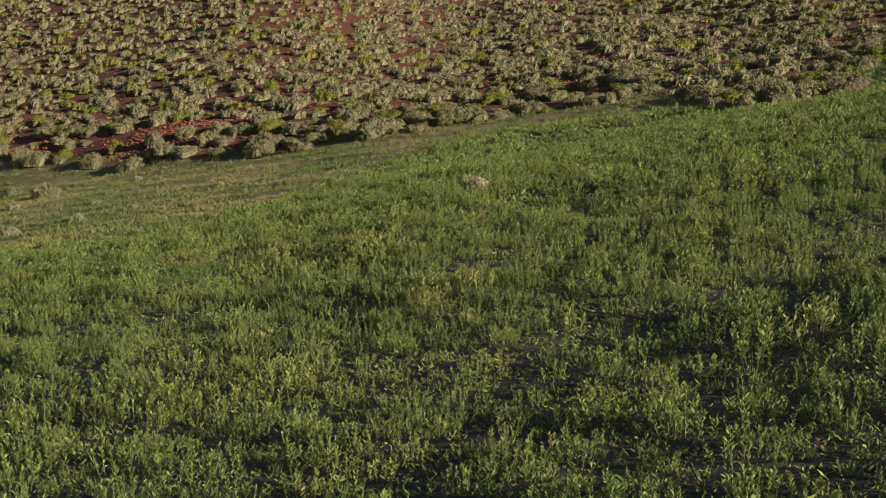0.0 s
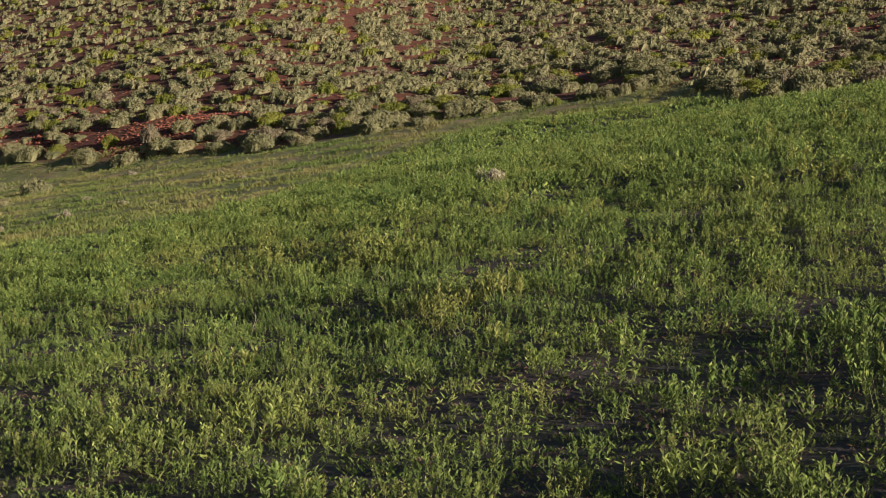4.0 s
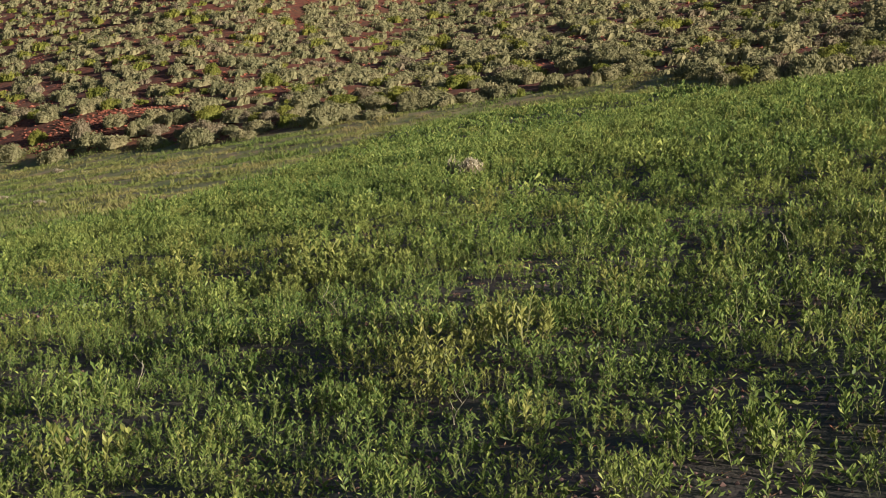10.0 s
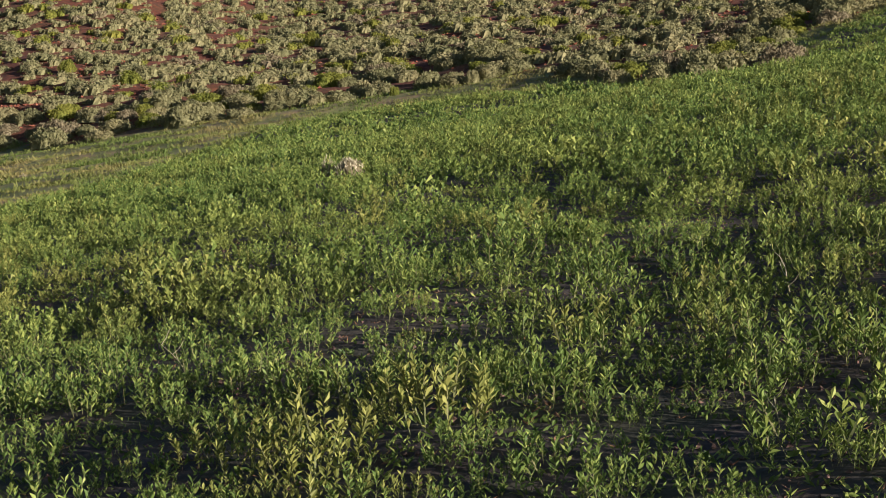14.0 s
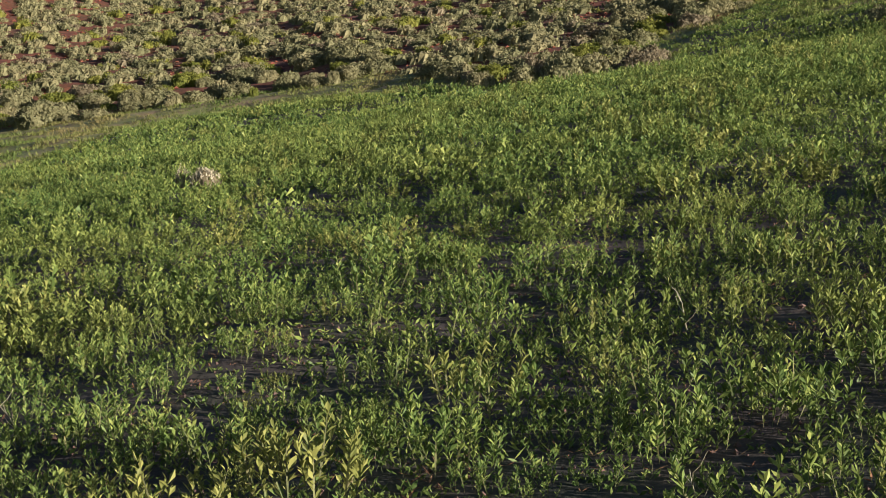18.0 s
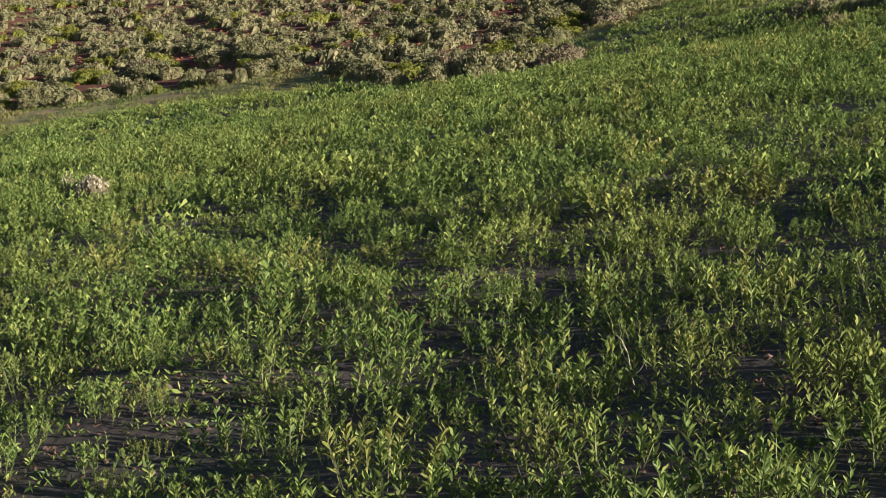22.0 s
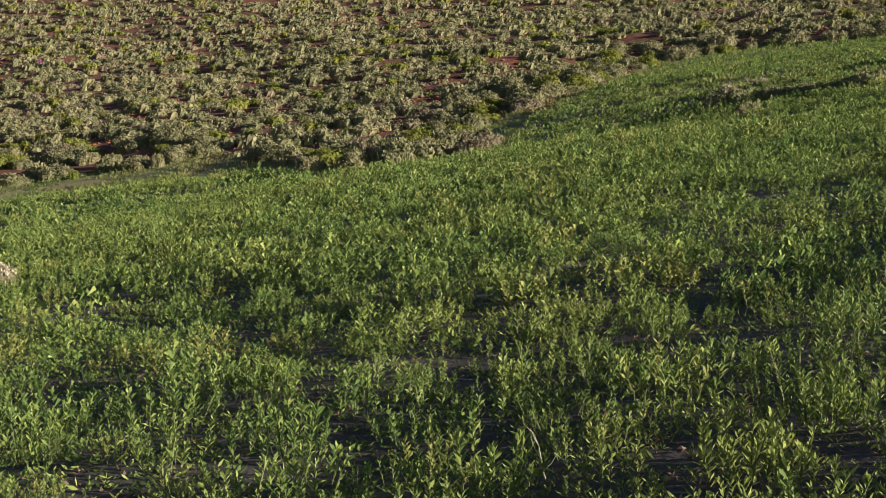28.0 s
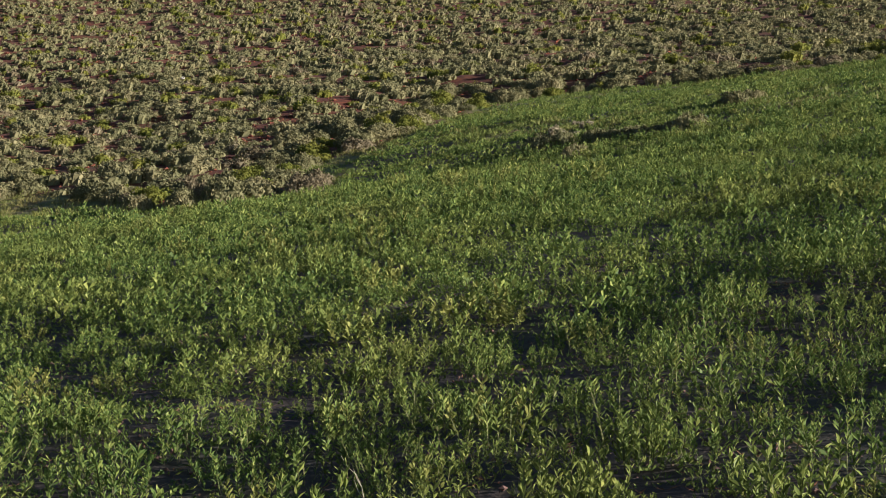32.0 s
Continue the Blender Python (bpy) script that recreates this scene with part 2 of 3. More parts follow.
def ground_material():
    """Brown tilth under the crop, thin grass on the margin, red stony soil under the brush; their shares are stored with the sheet."""
    mat, nodes, links = nodes_of("ground")
    share = nodes.new("ShaderNodeAttribute")
    share.attribute_name = "share"
    split = nodes.new("ShaderNodeSeparateColor")
    links.new(share.outputs["Color"], split.inputs[0])
    tilth = ramp_of(nodes, [(0.3, (0.050, 0.038, 0.032)), (0.55, (0.080, 0.056, 0.044)), (0.75, (0.13, 0.080, 0.058))])
    links.new(noise_of(nodes, links, 0.6, 5), tilth.inputs[0])
    green = ramp_of(nodes, [(0.42, (0.062, 0.052, 0.042)), (0.6, (0.050, 0.070, 0.030))])
    links.new(noise_of(nodes, links, 0.9, 5), green.inputs[0])
    field = mixed(nodes, links, tilth.outputs[0], green.outputs[0], 0.45)
    turf = ramp_of(nodes, [(0.32, (0.11, 0.14, 0.035)), (0.50, (0.20, 0.195, 0.065)), (0.68, (0.32, 0.225, 0.11))])
    links.new(noise_of(nodes, links, 1.3, 8), turf.inputs[0])
    red = ramp_of(nodes, [(0.3, (0.060, 0.015, 0.005)), (0.5, (0.150, 0.036, 0.011)), (0.7, (0.27, 0.075, 0.025))])
    links.new(noise_of(nodes, links, 0.45, 9), red.inputs[0])
    moss = ramp_of(nodes, [(0.44, (0.085, 0.032, 0.012)), (0.60, (0.085, 0.072, 0.020))])
    links.new(noise_of(nodes, links, 5.0, 4), moss.inputs[0])
    hill = mixed(nodes, links, red.outputs[0], moss.outputs[0], 0.35)
    colour = mixed(nodes, links, mixed(nodes, links, field, turf.outputs[0], split.outputs[1]), hill, split.outputs[0])
    bsdf = nodes["Principled BSDF"]
    links.new(colour, bsdf.inputs["Base Color"])
    bsdf.inputs["Roughness"].default_value = 0.95
    bump = nodes.new("ShaderNodeBump")
    bump.inputs["Strength"].default_value, bump.inputs["Distance"].default_value = 0.6, 0.03
    links.new(noise_of(nodes, links, 0.07, 6), bump.inputs["Height"])
    links.new(bump.outputs[0], bsdf.inputs["Normal"])
    return mat


# ---- the ground: one sheet out to the horizon ----
def steps(*runs):
    out = []
    for a, b, d in runs:
        out += list(np.arange(a, b, d))
    return np.array(out + [runs[-1][1]], float)


def build_ground():
    xs = steps((-1600, -400, 100), (-400, -80, 16), (-80, -30, 2.5), (-30, 60, 0.8), (60, 120, 2.5), (120, 400, 14), (400, 1600, 100))
    ys = steps((-1600, -200, 100), (-200, -10, 10), (-10, 42, 0.8), (42, 115, 0.5), (115, 130, 0.8), (130, 260, 2.0), (260, 420, 8), (420, 3000, 120))
    gx, gy = np.meshgrid(xs, ys)
    gz = land(gx, gy)
    n, m = gx.shape
    a = (np.arange(n - 1)[:, None] * m + np.arange(m - 1)[None, :]).ravel()
    me = mesh_of("ground", np.stack([gx, gy, gz], -1).reshape(-1, 3), np.stack([a, a + 1, a + m + 1, a + m], 1), [ground_material()], smooth=True)
    wob = 0.8 * waves(gx, gy, 11, 5)
    brush = ease((gy + wob - brush_from(gx) + 0.6) / 1.6)
    turf = ease((gy + wob - crop_to(gx) + 1.0) / 2.0)
    turf = np.maximum(turf, fallow(gx, gy))
    share = np.stack([brush, turf, np.zeros_like(turf), np.ones_like(turf)], -1).reshape(-1, 4).astype(np.float32)
    me.color_attributes.new("share", "FLOAT_COLOR", "POINT").data.foreach_set("color", share.ravel())
    tagged(new("ground", me), "sloping ground of brown tilth, thin grass and red stony soil", "ground", kind="structure")


build_ground()


# ---- plants as arrays ----
def blade(base, way, length, width, side):
    """A leaf of four corners, pointed at both ends."""
    way, side = np.asarray(way, float), np.asarray(side, float)
    mid = base + way * length * 0.5
    return np.array([base, mid + side * width * 0.5, base + way * length, mid - side * width * 0.5])


def leaflet(base, way, length, width, side, blunt):
    """A small leaf of three corners, broad at its end or at its foot."""
    a, b = base, base + way * length
    if blunt:
        return np.array([a, b + side * width * 0.5, b - side * width * 0.5])
    return np.array([a - side * width * 0.5, a + side * width * 0.5, b])


def in_threes(quads):
    """Quads cut into triangles."""
    return np.concatenate([quads[:, [0, 1, 2]], quads[:, [0, 2, 3]]])


def unit(v):
    return v / (np.linalg.norm(v) + 1e-9)


def stem_faces(a, b, r):
    """A thin three-sided stem from a to b as three quads."""
    d = unit(b - a)
    s = unit(np.cross(d, (0.3, 0.5, 0.8)))
    t = np.cross(d, s)
    ring = [s * math.cos(k * 2.094) + t * math.sin(k * 2.094) for k in range(3)]
    lo, hi = [a + q * r for q in ring], [b + q * r * 0.5 for q in ring]
    return [np.array([lo[k], lo[(k + 1) % 3], hi[(k + 1) % 3], hi[k]]) for k in range(3)]


def kite(base, way, length, width, side, cup):
    """A narrow leaf of four corners, widest past its middle and cupped along its length."""
    mid = base + way * length * 0.58
    lift = np.cross(side, way) * width * cup
    return np.array([base, mid + side * width * 0.5 + lift, base + way * length, mid - side * width * 0.5 + lift])


def crop_template(r, stems, leaves, size, slim=0.30, stalk=1):
    """A bushy clump of upright leafy shoots, 1 m high before scaling: leaves of four corners (with stalks) or three, and their material."""
    tris, kind = [], []
    for s in range(stems):
        a = s * 2.4 + r.uniform(-0.6, 0.6)
        lean = r.uniform(0.05, 0.55)
        out = math.sqrt((s + 0.5) / stems)
        high = r.uniform(0.72, 1.0) * (1 - 0.42 * out * out)
        foot = np.array([math.cos(a), math.sin(a), 0]) * 0.50 * out
        top = foot + np.array([math.cos(a) * lean * high, math.sin(a) * lean * high, high])
        if stalk:
            tris.append(blade(foot, unit(top - foot), np.linalg.norm(top - foot), 0.028, unit(np.cross(top - foot, r.normal(size=3))))), kind.append(1)
        for k in range(leaves):
            f = 0.10 + 0.90 * ((k + r.uniform(0, 1)) / leaves) ** 0.62
            p = foot + (top - foot) * min(f, 0.98)
            b = a + k * 2.4 + r.uniform(-0.6, 0.6)
            rise = r.uniform(0.3, 1.7) + 2.2 * max(0, f - 0.75)
            way = unit(np.array([math.cos(b), math.sin(b), rise]))
            side = unit(np.cross(way, (r.uniform(-.7, .7), r.uniform(-.7, .7), 1)))
            size_k = size * r.uniform(0.6, 1.4) * (1.2 - 0.45 * abs(f - 0.5))
            wide_k = size_k * slim * r.uniform(0.75, 1.3)
            tris.append(kite(p, way, size_k, wide_k, side, r.uniform(0.0, 0.35)) if stalk else leaflet(p, way, size_k, wide_k, side, k % 3 > 0)), kind.append(0)
    return np.array(tris), np.array(kind)


def sage_template(r, lumps, tufts, size, spread=0.6, ring=8, rows=3):
    """A rounded shrub about 1 m high and 2 * spread wide, leafy to the ground: tufts of leaves on a heap of leafy lumps; and some twigs."""
    leaves, twigs, core = [], [], []
    for k in range(lumps):
        a = k * 2.4 + r.uniform(-0.5, 0.5)
        out = spread * (0.0 if k == 0 else r.uniform(0.30, 0.66))
        wide = spread * r.uniform(0.34, 0.52)
        top = r.uniform(0.58, 1.0) * (1 - 0.42 * out / spread)
        mid = np.array([math.cos(a) * out, math.sin(a) * out])
        twigs += stem_faces(np.array([math.cos(a), math.sin(a), 0.0]) * 0.06, np.array([*mid, top * 0.7]), 0.025)
        # the lump: rings of a rough dome that bulges above its foot
        net = []
        for j in range(rows + 1):
            f = j / rows
            reach, rise = math.cos(f * 1.35) * (1.0 if j == 0 else 1.04), (-0.12 if j == 0 else top * (0.16 + 0.66 * math.sin(f * 1.5)))
            row = []
            for i in range(ring):
                b = (i + 0.5 * (j % 2)) / ring * 6.283
                bump = r.uniform(0.74, 1.12)
                row.append(np.array([mid[0] + math.cos(b) * wide * 0.78 * reach * bump, mid[1] + math.sin(b) * wide * 0.78 * reach * bump, rise * (r.uniform(0.86, 1.08) if j else 1)]))
            net.append(row)
        for j in range(rows):
            for i in range(ring):
                n = (i + 1) % ring
                core.append(np.array([net[j][i], net[j][n], net[j + 1][n], net[j + 1][i]]))
        for _ in range(tufts):
            d = unit(r.normal(size=3) + np.array([0, 0, 0.55]))
            flat = mid + d[:2] * wide * r.uniform(0.86, 1.06)
            p = np.array([flat[0], flat[1], max(-0.06, top * (0.36 + 0.62 * d[2] * r.uniform(0.92, 1.04)))])
            way = unit(d * np.array([1.0, 1.0, 0.7]) + np.array([0, 0, 0.9]) + r.normal(size=3) * 0.3)
            if r.uniform() < 0.75:
                # a spray that lies on the round of the bush
                way = unit(np.array([0, 0, 1.0]) - d * d[2] + r.normal(size=3) * 0.35)
            side = unit(np.cross(way, d + r.normal(size=3) * 0.35))
            leaves.append(leaflet(p - way * size * 0.45, way, size * r.uniform(0.7, 1.5), size * r.uniform(0.45, 0.8), side, r.uniform() < 0.5))
    return np.array(leaves), np.array(twigs), in_threes(np.array(core))


def scatter(quads, where, turn, scale, tall=None):
    """Copies of one template's quads, set at where (n, 3), turned about the upright and scaled: (n * m, 4, 3)."""
    n = len(where)
    c, s = np.cos(turn)[:, None, None], np.sin(turn)[:, None, None]
    q = quads[None] * scale[:, None, None, None]
    x, y, z = q[..., 0], q[..., 1], q[..., 2] * (1 if tall is None else tall[:, None, None])
    out = np.stack([x * c - y * s, x * s + y * c, z], -1)
    return (out + where[:, None, None, :]).reshape(-1, quads.shape[1], 3)


def quads_mesh(name, quads, mats, index=None):
    corners = quads.shape[1]
    return mesh_of(name, quads.reshape(-1, 3), np.arange(len(quads) * corners).reshape(-1, corners), mats, index)


def spread_points(x0, x1, y0, y1, gap, keep, seed):
    """Points on a shaken grid over a box, those that keep() lets stand."""
    r = np.random.default_rng(seed)
    gx, gy = np.meshgrid(np.arange(x0, x1, gap), np.arange(y0, y1, gap))
    p = np.stack([gx.ravel(), gy.ravel()], 1)
    p += r.uniform(-0.48, 0.48, p.shape) * gap
    return p[keep(p[:, 0], p[:, 1], r)]


def in_reach(x, y, pad=0.0):
    """The stretch of land that the flight looks over, with a border of pad metres."""
    left = -0.285 * y - 1.2 - pad
    right = np.maximum(0.285 * y + 1.2, 0.83 * (y - 18)) + pad
    return (x > left) & (x < right)


# bare places in the crop: centre, half width, half depth
BARE = ((1.9, 19.2, 1.1, 1.4), (1.4, 22.6, 0.7, 0.8), (2.0, 21.3, 0.9, 1.3), (-3.9, 25.1, 0.5, 0.6), (3.8, 27.6, 0.5, 0.5), (2.9, 26.6, 0.6, 0.5),
        (3.2, 18.0, 1.2, 1.5), (0.9, 43.8, 0.5, 0.8))


def crop_share(x, y):
    share = 0.66 + 0.28 * waves(x, y, 21, 2.6, 3) + 0.8 * waves(x, y, 23, 0.75, 1)
    for bx, by, w, d in BARE:
        share = share - 0.60 * np.exp(-(((x - bx) / w) ** 2 + ((y - by) / d) ** 2))
    return share + 0.34 * ease((y - 31) / 8) - 1.1 * fallow(x, y)


def crop_height(x, y):
    edge = 0.62 + 0.38 * ease((crop_to(x) - y + 1) / 6)
    tall = 0.06 * np.exp(-(((x + 1.5) / 3.0) ** 2 + ((y - 26.5) / 3.0) ** 2)) + 0.06 * np.exp(-(((x + 0.3) / 1.0) ** 2 + ((y - 25.6) / 1.2) ** 2))
    return (0.245 + tall + 0.055 * waves(x, y, 22, 6, 3) + 0.075 * waves(x, y, 28, 1.6, 2) + 0.05 * waves(x, y, 23, 0.80, 1)) * edge * (1 - 0.4 * fallow(x, y))


# places where the crop turns yellow: centre, half width, half depth
YELLOW = ((-3.3, 34.8, 1.1, 1.2), (-1.5, 33.3, 1.0, 0.9), (-0.4, 25.4, 0.7, 1.1), (1.2, 29.6, 0.5, 0.6), (-2.4, 35.8, 0.9, 1.0), (-4.3, 37.2, 0.9, 1.2),
          (-5.9, 38.2, 0.8, 1.2), (2.6, 33.7, 0.6, 0.7), (6.6, 33.3, 0.6, 0.6), (4.2, 31.0, 0.4, 0.5))


def yellowing(x, y):
    share = 0.03 + 0.10 * np.clip(waves(x, y, 26, 5, 2), 0, 1)
    for bx, by, w, d in YELLOW:
        share = share + 0.80 * np.exp(-(((x - bx) / w) ** 2 + ((y - by) / d) ** 2))
    return share


def build_crop():
    r = np.random.default_rng(31)
    rings = (  # from, to, gap, stems, leaves, leaf size, stalk sides, models
        (12.0, 32, 0.27, 9, 21, 0.120, 1, 16),
        (32, 46, 0.30, 9, 20, 0.130, 0, 12),
        (46, 66, 0.36, 9, 13, 0.165, 0, 10),
        (66, 128, 0.52, 7, 9, 0.24, 0, 8),
    )
    mats, label = [CROP_LEAF, CROP_STEM, CROP_YELLOW], "dense knee-high leafy green crop over the whole field"
    everything, index = [], []
    for k, (y0, y1, gap, stems, leaves, size, stalk, kinds) in enumerate(rings):
        def keep(x, y, rr):
            return in_reach(x, y, 1.6) & (y < crop_to(x) + rr.normal(-0.2, 0.6, len(x))) & (rr.uniform(size=len(x)) < crop_share(x, y))
        p = spread_points(-42, 95, y0, y1, gap, keep, 40 + k)
        where = np.column_stack([p, land(p[:, 0], p[:, 1])])
        pick = r.integers(0, kinds, len(p))
        for j in range(kinds):
            quads, kind = crop_template(r, stems, leaves, size, 0.33 if stalk else 0.44, stalk)
            at = where[pick == j]
            scale = crop_height(at[:, 0], at[:, 1]) * r.uniform(0.55, 1.38, len(at))
            everything.append(scatter(quads, at, r.uniform(0, 6.283, len(at)), scale))
            pale = r.uniform(size=len(at)) < yellowing(at[:, 0], at[:, 1])
            index.append(np.where(pale[:, None] & (kind == 0)[None, :], 2, kind[None, :]).ravel())
        if stalk:
            tagged(new("crop", quads_mesh("crop", np.concatenate(everything), mats, np.concatenate(index))), label, "crop", kind="stuff")
            everything, index = [], []
    def beyond(x, y, rr):
        return (~in_reach(x, y, 1.6) | (y < 12)) & (y < crop_to(x)) & (rr.uniform(size=len(x)) < 0.85)
    p = spread_points(-45, 70, -14, 90, 0.80, beyond, 47)
    where = np.column_stack([p, land(p[:, 0], p[:, 1])])
    quads, kind = crop_template(r, 6, 6, 0.34, 0.5, 0)
    everything.append(scatter(quads, where, r.uniform(0, 6.283, len(p)), r.uniform(0.25, 0.4, len(p))))
    index.append(np.tile(kind, len(p)))
    me = quads_mesh("crop", np.concatenate(everything), mats, np.concatenate(index))
    tagged(new("crop", me), label, "crop", kind="stuff")


build_crop()


# ---- low weeds, clods and dry litter between the clumps ----
def build_floor_litter():
    r = np.random.default_rng(35)
    def keep(x, y, rr):
        return in_reach(x, y, 0.5) & (rr.uniform(size=len(x)) < 0.92)
    p = spread_points(-16, 20, 12, 40, 0.18, keep, 36)
    at = np.column_stack([p, land(p[:, 0], p[:, 1])])
    pick, chunks = r.integers(0, 6, len(p)), []
    for j in range(6):
        quads = []
        for k in range(12):
            a = k * 0.55 + r.uniform(-0.3, 0.3)
            way = unit(np.array([math.cos(a), math.sin(a), r.uniform(0.2, 1.2)]))
            foot = np.array([r.uniform(-1, 1), r.uniform(-1, 1), 0]) * 0.95
            quads.append(blade(foot, way, r.uniform(0.4, 0.9), r.uniform(0.14, 0.24), unit(np.cross(way, r.normal(size=3)))))
        here = at[pick == j]
        chunks.append(scatter(np.array(quads), here, r.uniform(0, 6.283, len(here)), r.uniform(0.05, 0.13, len(here))))
    tagged(new("weeds", quads_mesh("weeds", np.concatenate(chunks), [CROP_LEAF])), "low green weeds between the crop clumps", "weeds", kind="stuff")

    def farther(x, y, rr):
        return in_reach(x, y, 0.5) & (y < crop_to(x) - 0.5) & (rr.uniform(size=len(x)) < 0.9)
    p = spread_points(-30, 60, 40, 100, 0.40, farther, 39)
    at = np.column_stack([p, land(p[:, 0], p[:, 1])])
    spray = []
    for k in range(10):
        a = k * 0.63 + r.uniform(-0.3, 0.3)
        way = unit(np.array([math.cos(a), math.sin(a), r.uniform(0.4, 1.6)]))
        foot = np.array([r.uniform(-1, 1), r.uniform(-1, 1), 0])
        spray.append(leaflet(foot, way, r.uniform(0.5, 0.9), r.uniform(0.25, 0.4), unit(np.cross(way, r.normal(size=3))), k % 2))
    me = quads_mesh("weeds", scatter(np.array(spray), at, r.uniform(0, 6.283, len(at)), r.uniform(0.14, 0.24, len(at))), [CROP_LEAF])
    tagged(new("weeds", me), "low green growth under the farther crop", "weeds", kind="stuff")

    def bare(x, y, rr):
        return in_reach(x, y, 0.5) & (rr.uniform(size=len(x)) < 0.75 - 0.6 * np.clip(crop_share(x, y), 0, 1))
    p = spread_points(-16, 20, 12, 37, 0.16, bare, 37)
    at = np.column_stack([p, land(p[:, 0], p[:, 1]) + 0.01])
    quads = [blade(np.zeros(3), unit(np.array([math.cos(a), math.sin(a), r.uniform(0, 0.5)])), r.uniform(0.5, 1.2), 0.10, unit(np.array([-math.sin(a), math.cos(a), r.uniform(-.4, .4)]))) for a in r.uniform(0, 6.283, 4)]
    me = quads_mesh("dry_litter", scatter(np.array(quads), at, r.uniform(0, 6.283, len(at)), r.uniform(0.04, 0.12, len(at))), [LITTER])
    tagged(new("dry_litter", me), "dry reddish-brown stalks lying on the bare soil", "plant litter", kind="stuff")
    stones("soil_clods", spread_points(-16, 20, 12, 37, 0.12, bare, 38), 0.010, 0.030, CLOD, "crumbly red-brown soil clods", "soil clods")


def stones(name, p, least, most, mat, label, category, flat=0.75):
    """Loose angular lumps at the points p, one joined mesh."""
    r = np.random.default_rng(91)
    octa = np.array([(1, 0, 0), (0, 1, 0), (-1, 0, 0), (0, -1, 0), (0, 0, 1), (0, 0, -1)], float)
    tris = np.array([(0, 1, 4), (1, 2, 4), (2, 3, 4), (3, 0, 4), (1, 0, 5), (2, 1, 5), (3, 2, 5), (0, 3, 5)])
    n = len(p)
    size = r.uniform(least, most, n) * r.uniform(0.6, 1.3, n)
    shape = octa[None] * r.uniform(0.6, 1.3, (n, 6, 1)) * (size[:, None, None] * np.array([1, 0.8, flat]))
    t = r.uniform(0, 6.283, n)[:, None]
    x, y = shape[..., 0] * np.cos(t) - shape[..., 1] * np.sin(t), shape[..., 0] * np.sin(t) + shape[..., 1] * np.cos(t)
    v = np.stack([x, y, shape[..., 2]], -1) + np.column_stack([p, land(p[:, 0], p[:, 1]) + size * 0.1])[:, None, :]
    f = (tris[None] + 6 * np.arange(n)[:, None, None]).reshape(-1, 3)
    tagged(new(name, mesh_of(name, v.reshape(-1, 3), f, [mat])), label, category, kind="stuff")


build_floor_litter()


# ---- the short grass of the margins ----
def grass_template(r, blades, size):
    quads = []
    for _ in range(blades):
        a = r.uniform(0, 6.283)
        foot = np.array([r.uniform(-1, 1), r.uniform(-1, 1), 0]) * 0.22
        way = unit(np.array([math.cos(a) * 0.7, math.sin(a) * 0.7, r.uniform(0.5, 1.4)]))
        quads.append(blade(foot, way, size * r.uniform(0.6, 1.3), size * 0.26, unit(np.cross(way, r.normal(size=3)))))
    return np.array(quads)


def build_grass():
    r = np.random.default_rng(81)
    def keep(x, y, rr):
        margin = (y > crop_to(x) - 1.5) & (y < brush_from(x) + 2.5)
        return in_reach(x, y, 2) & (margin | (fallow(x, y) > 0.3)) & (rr.uniform(size=len(x)) < 0.84 + 0.5 * fallow(x, y) + 0.30 * waves(x, y, 82, 4, 3) + 0.35 * waves(x * 0.12, y, 84, 2.6, 2) - 0.10 * ease((-6 - x) / 6))
    p = spread_points(-48, 75, 45, 165, 0.26, keep, 83)
    at = np.column_stack([p, land(p[:, 0], p[:, 1])])
    pick = r.integers(0, 6, len(p))
    chunks = []
    for j in range(6):
        here = at[pick == j]
        chunks.append(scatter(grass_template(r, 9, 0.135), here, r.uniform(0, 6.283, len(here)), r.uniform(0.6, 1.3, len(here)) * np.clip(0.85 + 0.6 * waves(here[:, 0], here[:, 1], 86, 3.2, 3), 0.35, 1.7)))
    me = quads_mesh("margin_grass", np.concatenate(chunks), [GRASS])
    tagged(new("margin_grass", me), "short yellow-green grass along the field margin", "grass", kind="stuff")


build_grass()


# ---- the brush ----
def shrub(name, leaf, r, lumps, tufts, size, label, category, group, spread=0.6):
    leaves, twigs, core = sage_template(r, lumps, tufts, size, spread)
    base = tagged(new(name), label, category, group)
    tagged(part("wood", quads_mesh("wood", twigs, [TWIG]), base, "brown woody twigs"), kind="stuff")
    tagged(part("foliage", quads_mesh("foliage", np.concatenate([leaves, core]), [leaf]), base), kind="stuff")
    return base


# shrubs that stand out: east, north, width, height
SAGE_LEFT = ((-26.4, 121.6, 2.2, 1.2), (-22.6, 117.6, 2.4, 1.2), (-18.4, 115.4, 2.35, 1.0), (-32.0, 127.5, 2.6, 1.3), (-26.3, 106.1, 2.2, 1.2),
             (-25.3, 95.1, 1.2, 0.55), (-30.9, 114.7, 1.8, 0.9), (-12.2, 108.0, 2.4, 1.3), (-9.1, 104.9, 1.8, 0.7), (-8.4, 106.2, 2.2, 1.0),
             (-4.5, 102.6, 2.85, 1.4), (1.7, 102.7, 2.2, 1.1), (5.0, 102.2, 2.1, 1.05), (-15.4, 112.4, 2.2, 0.9))
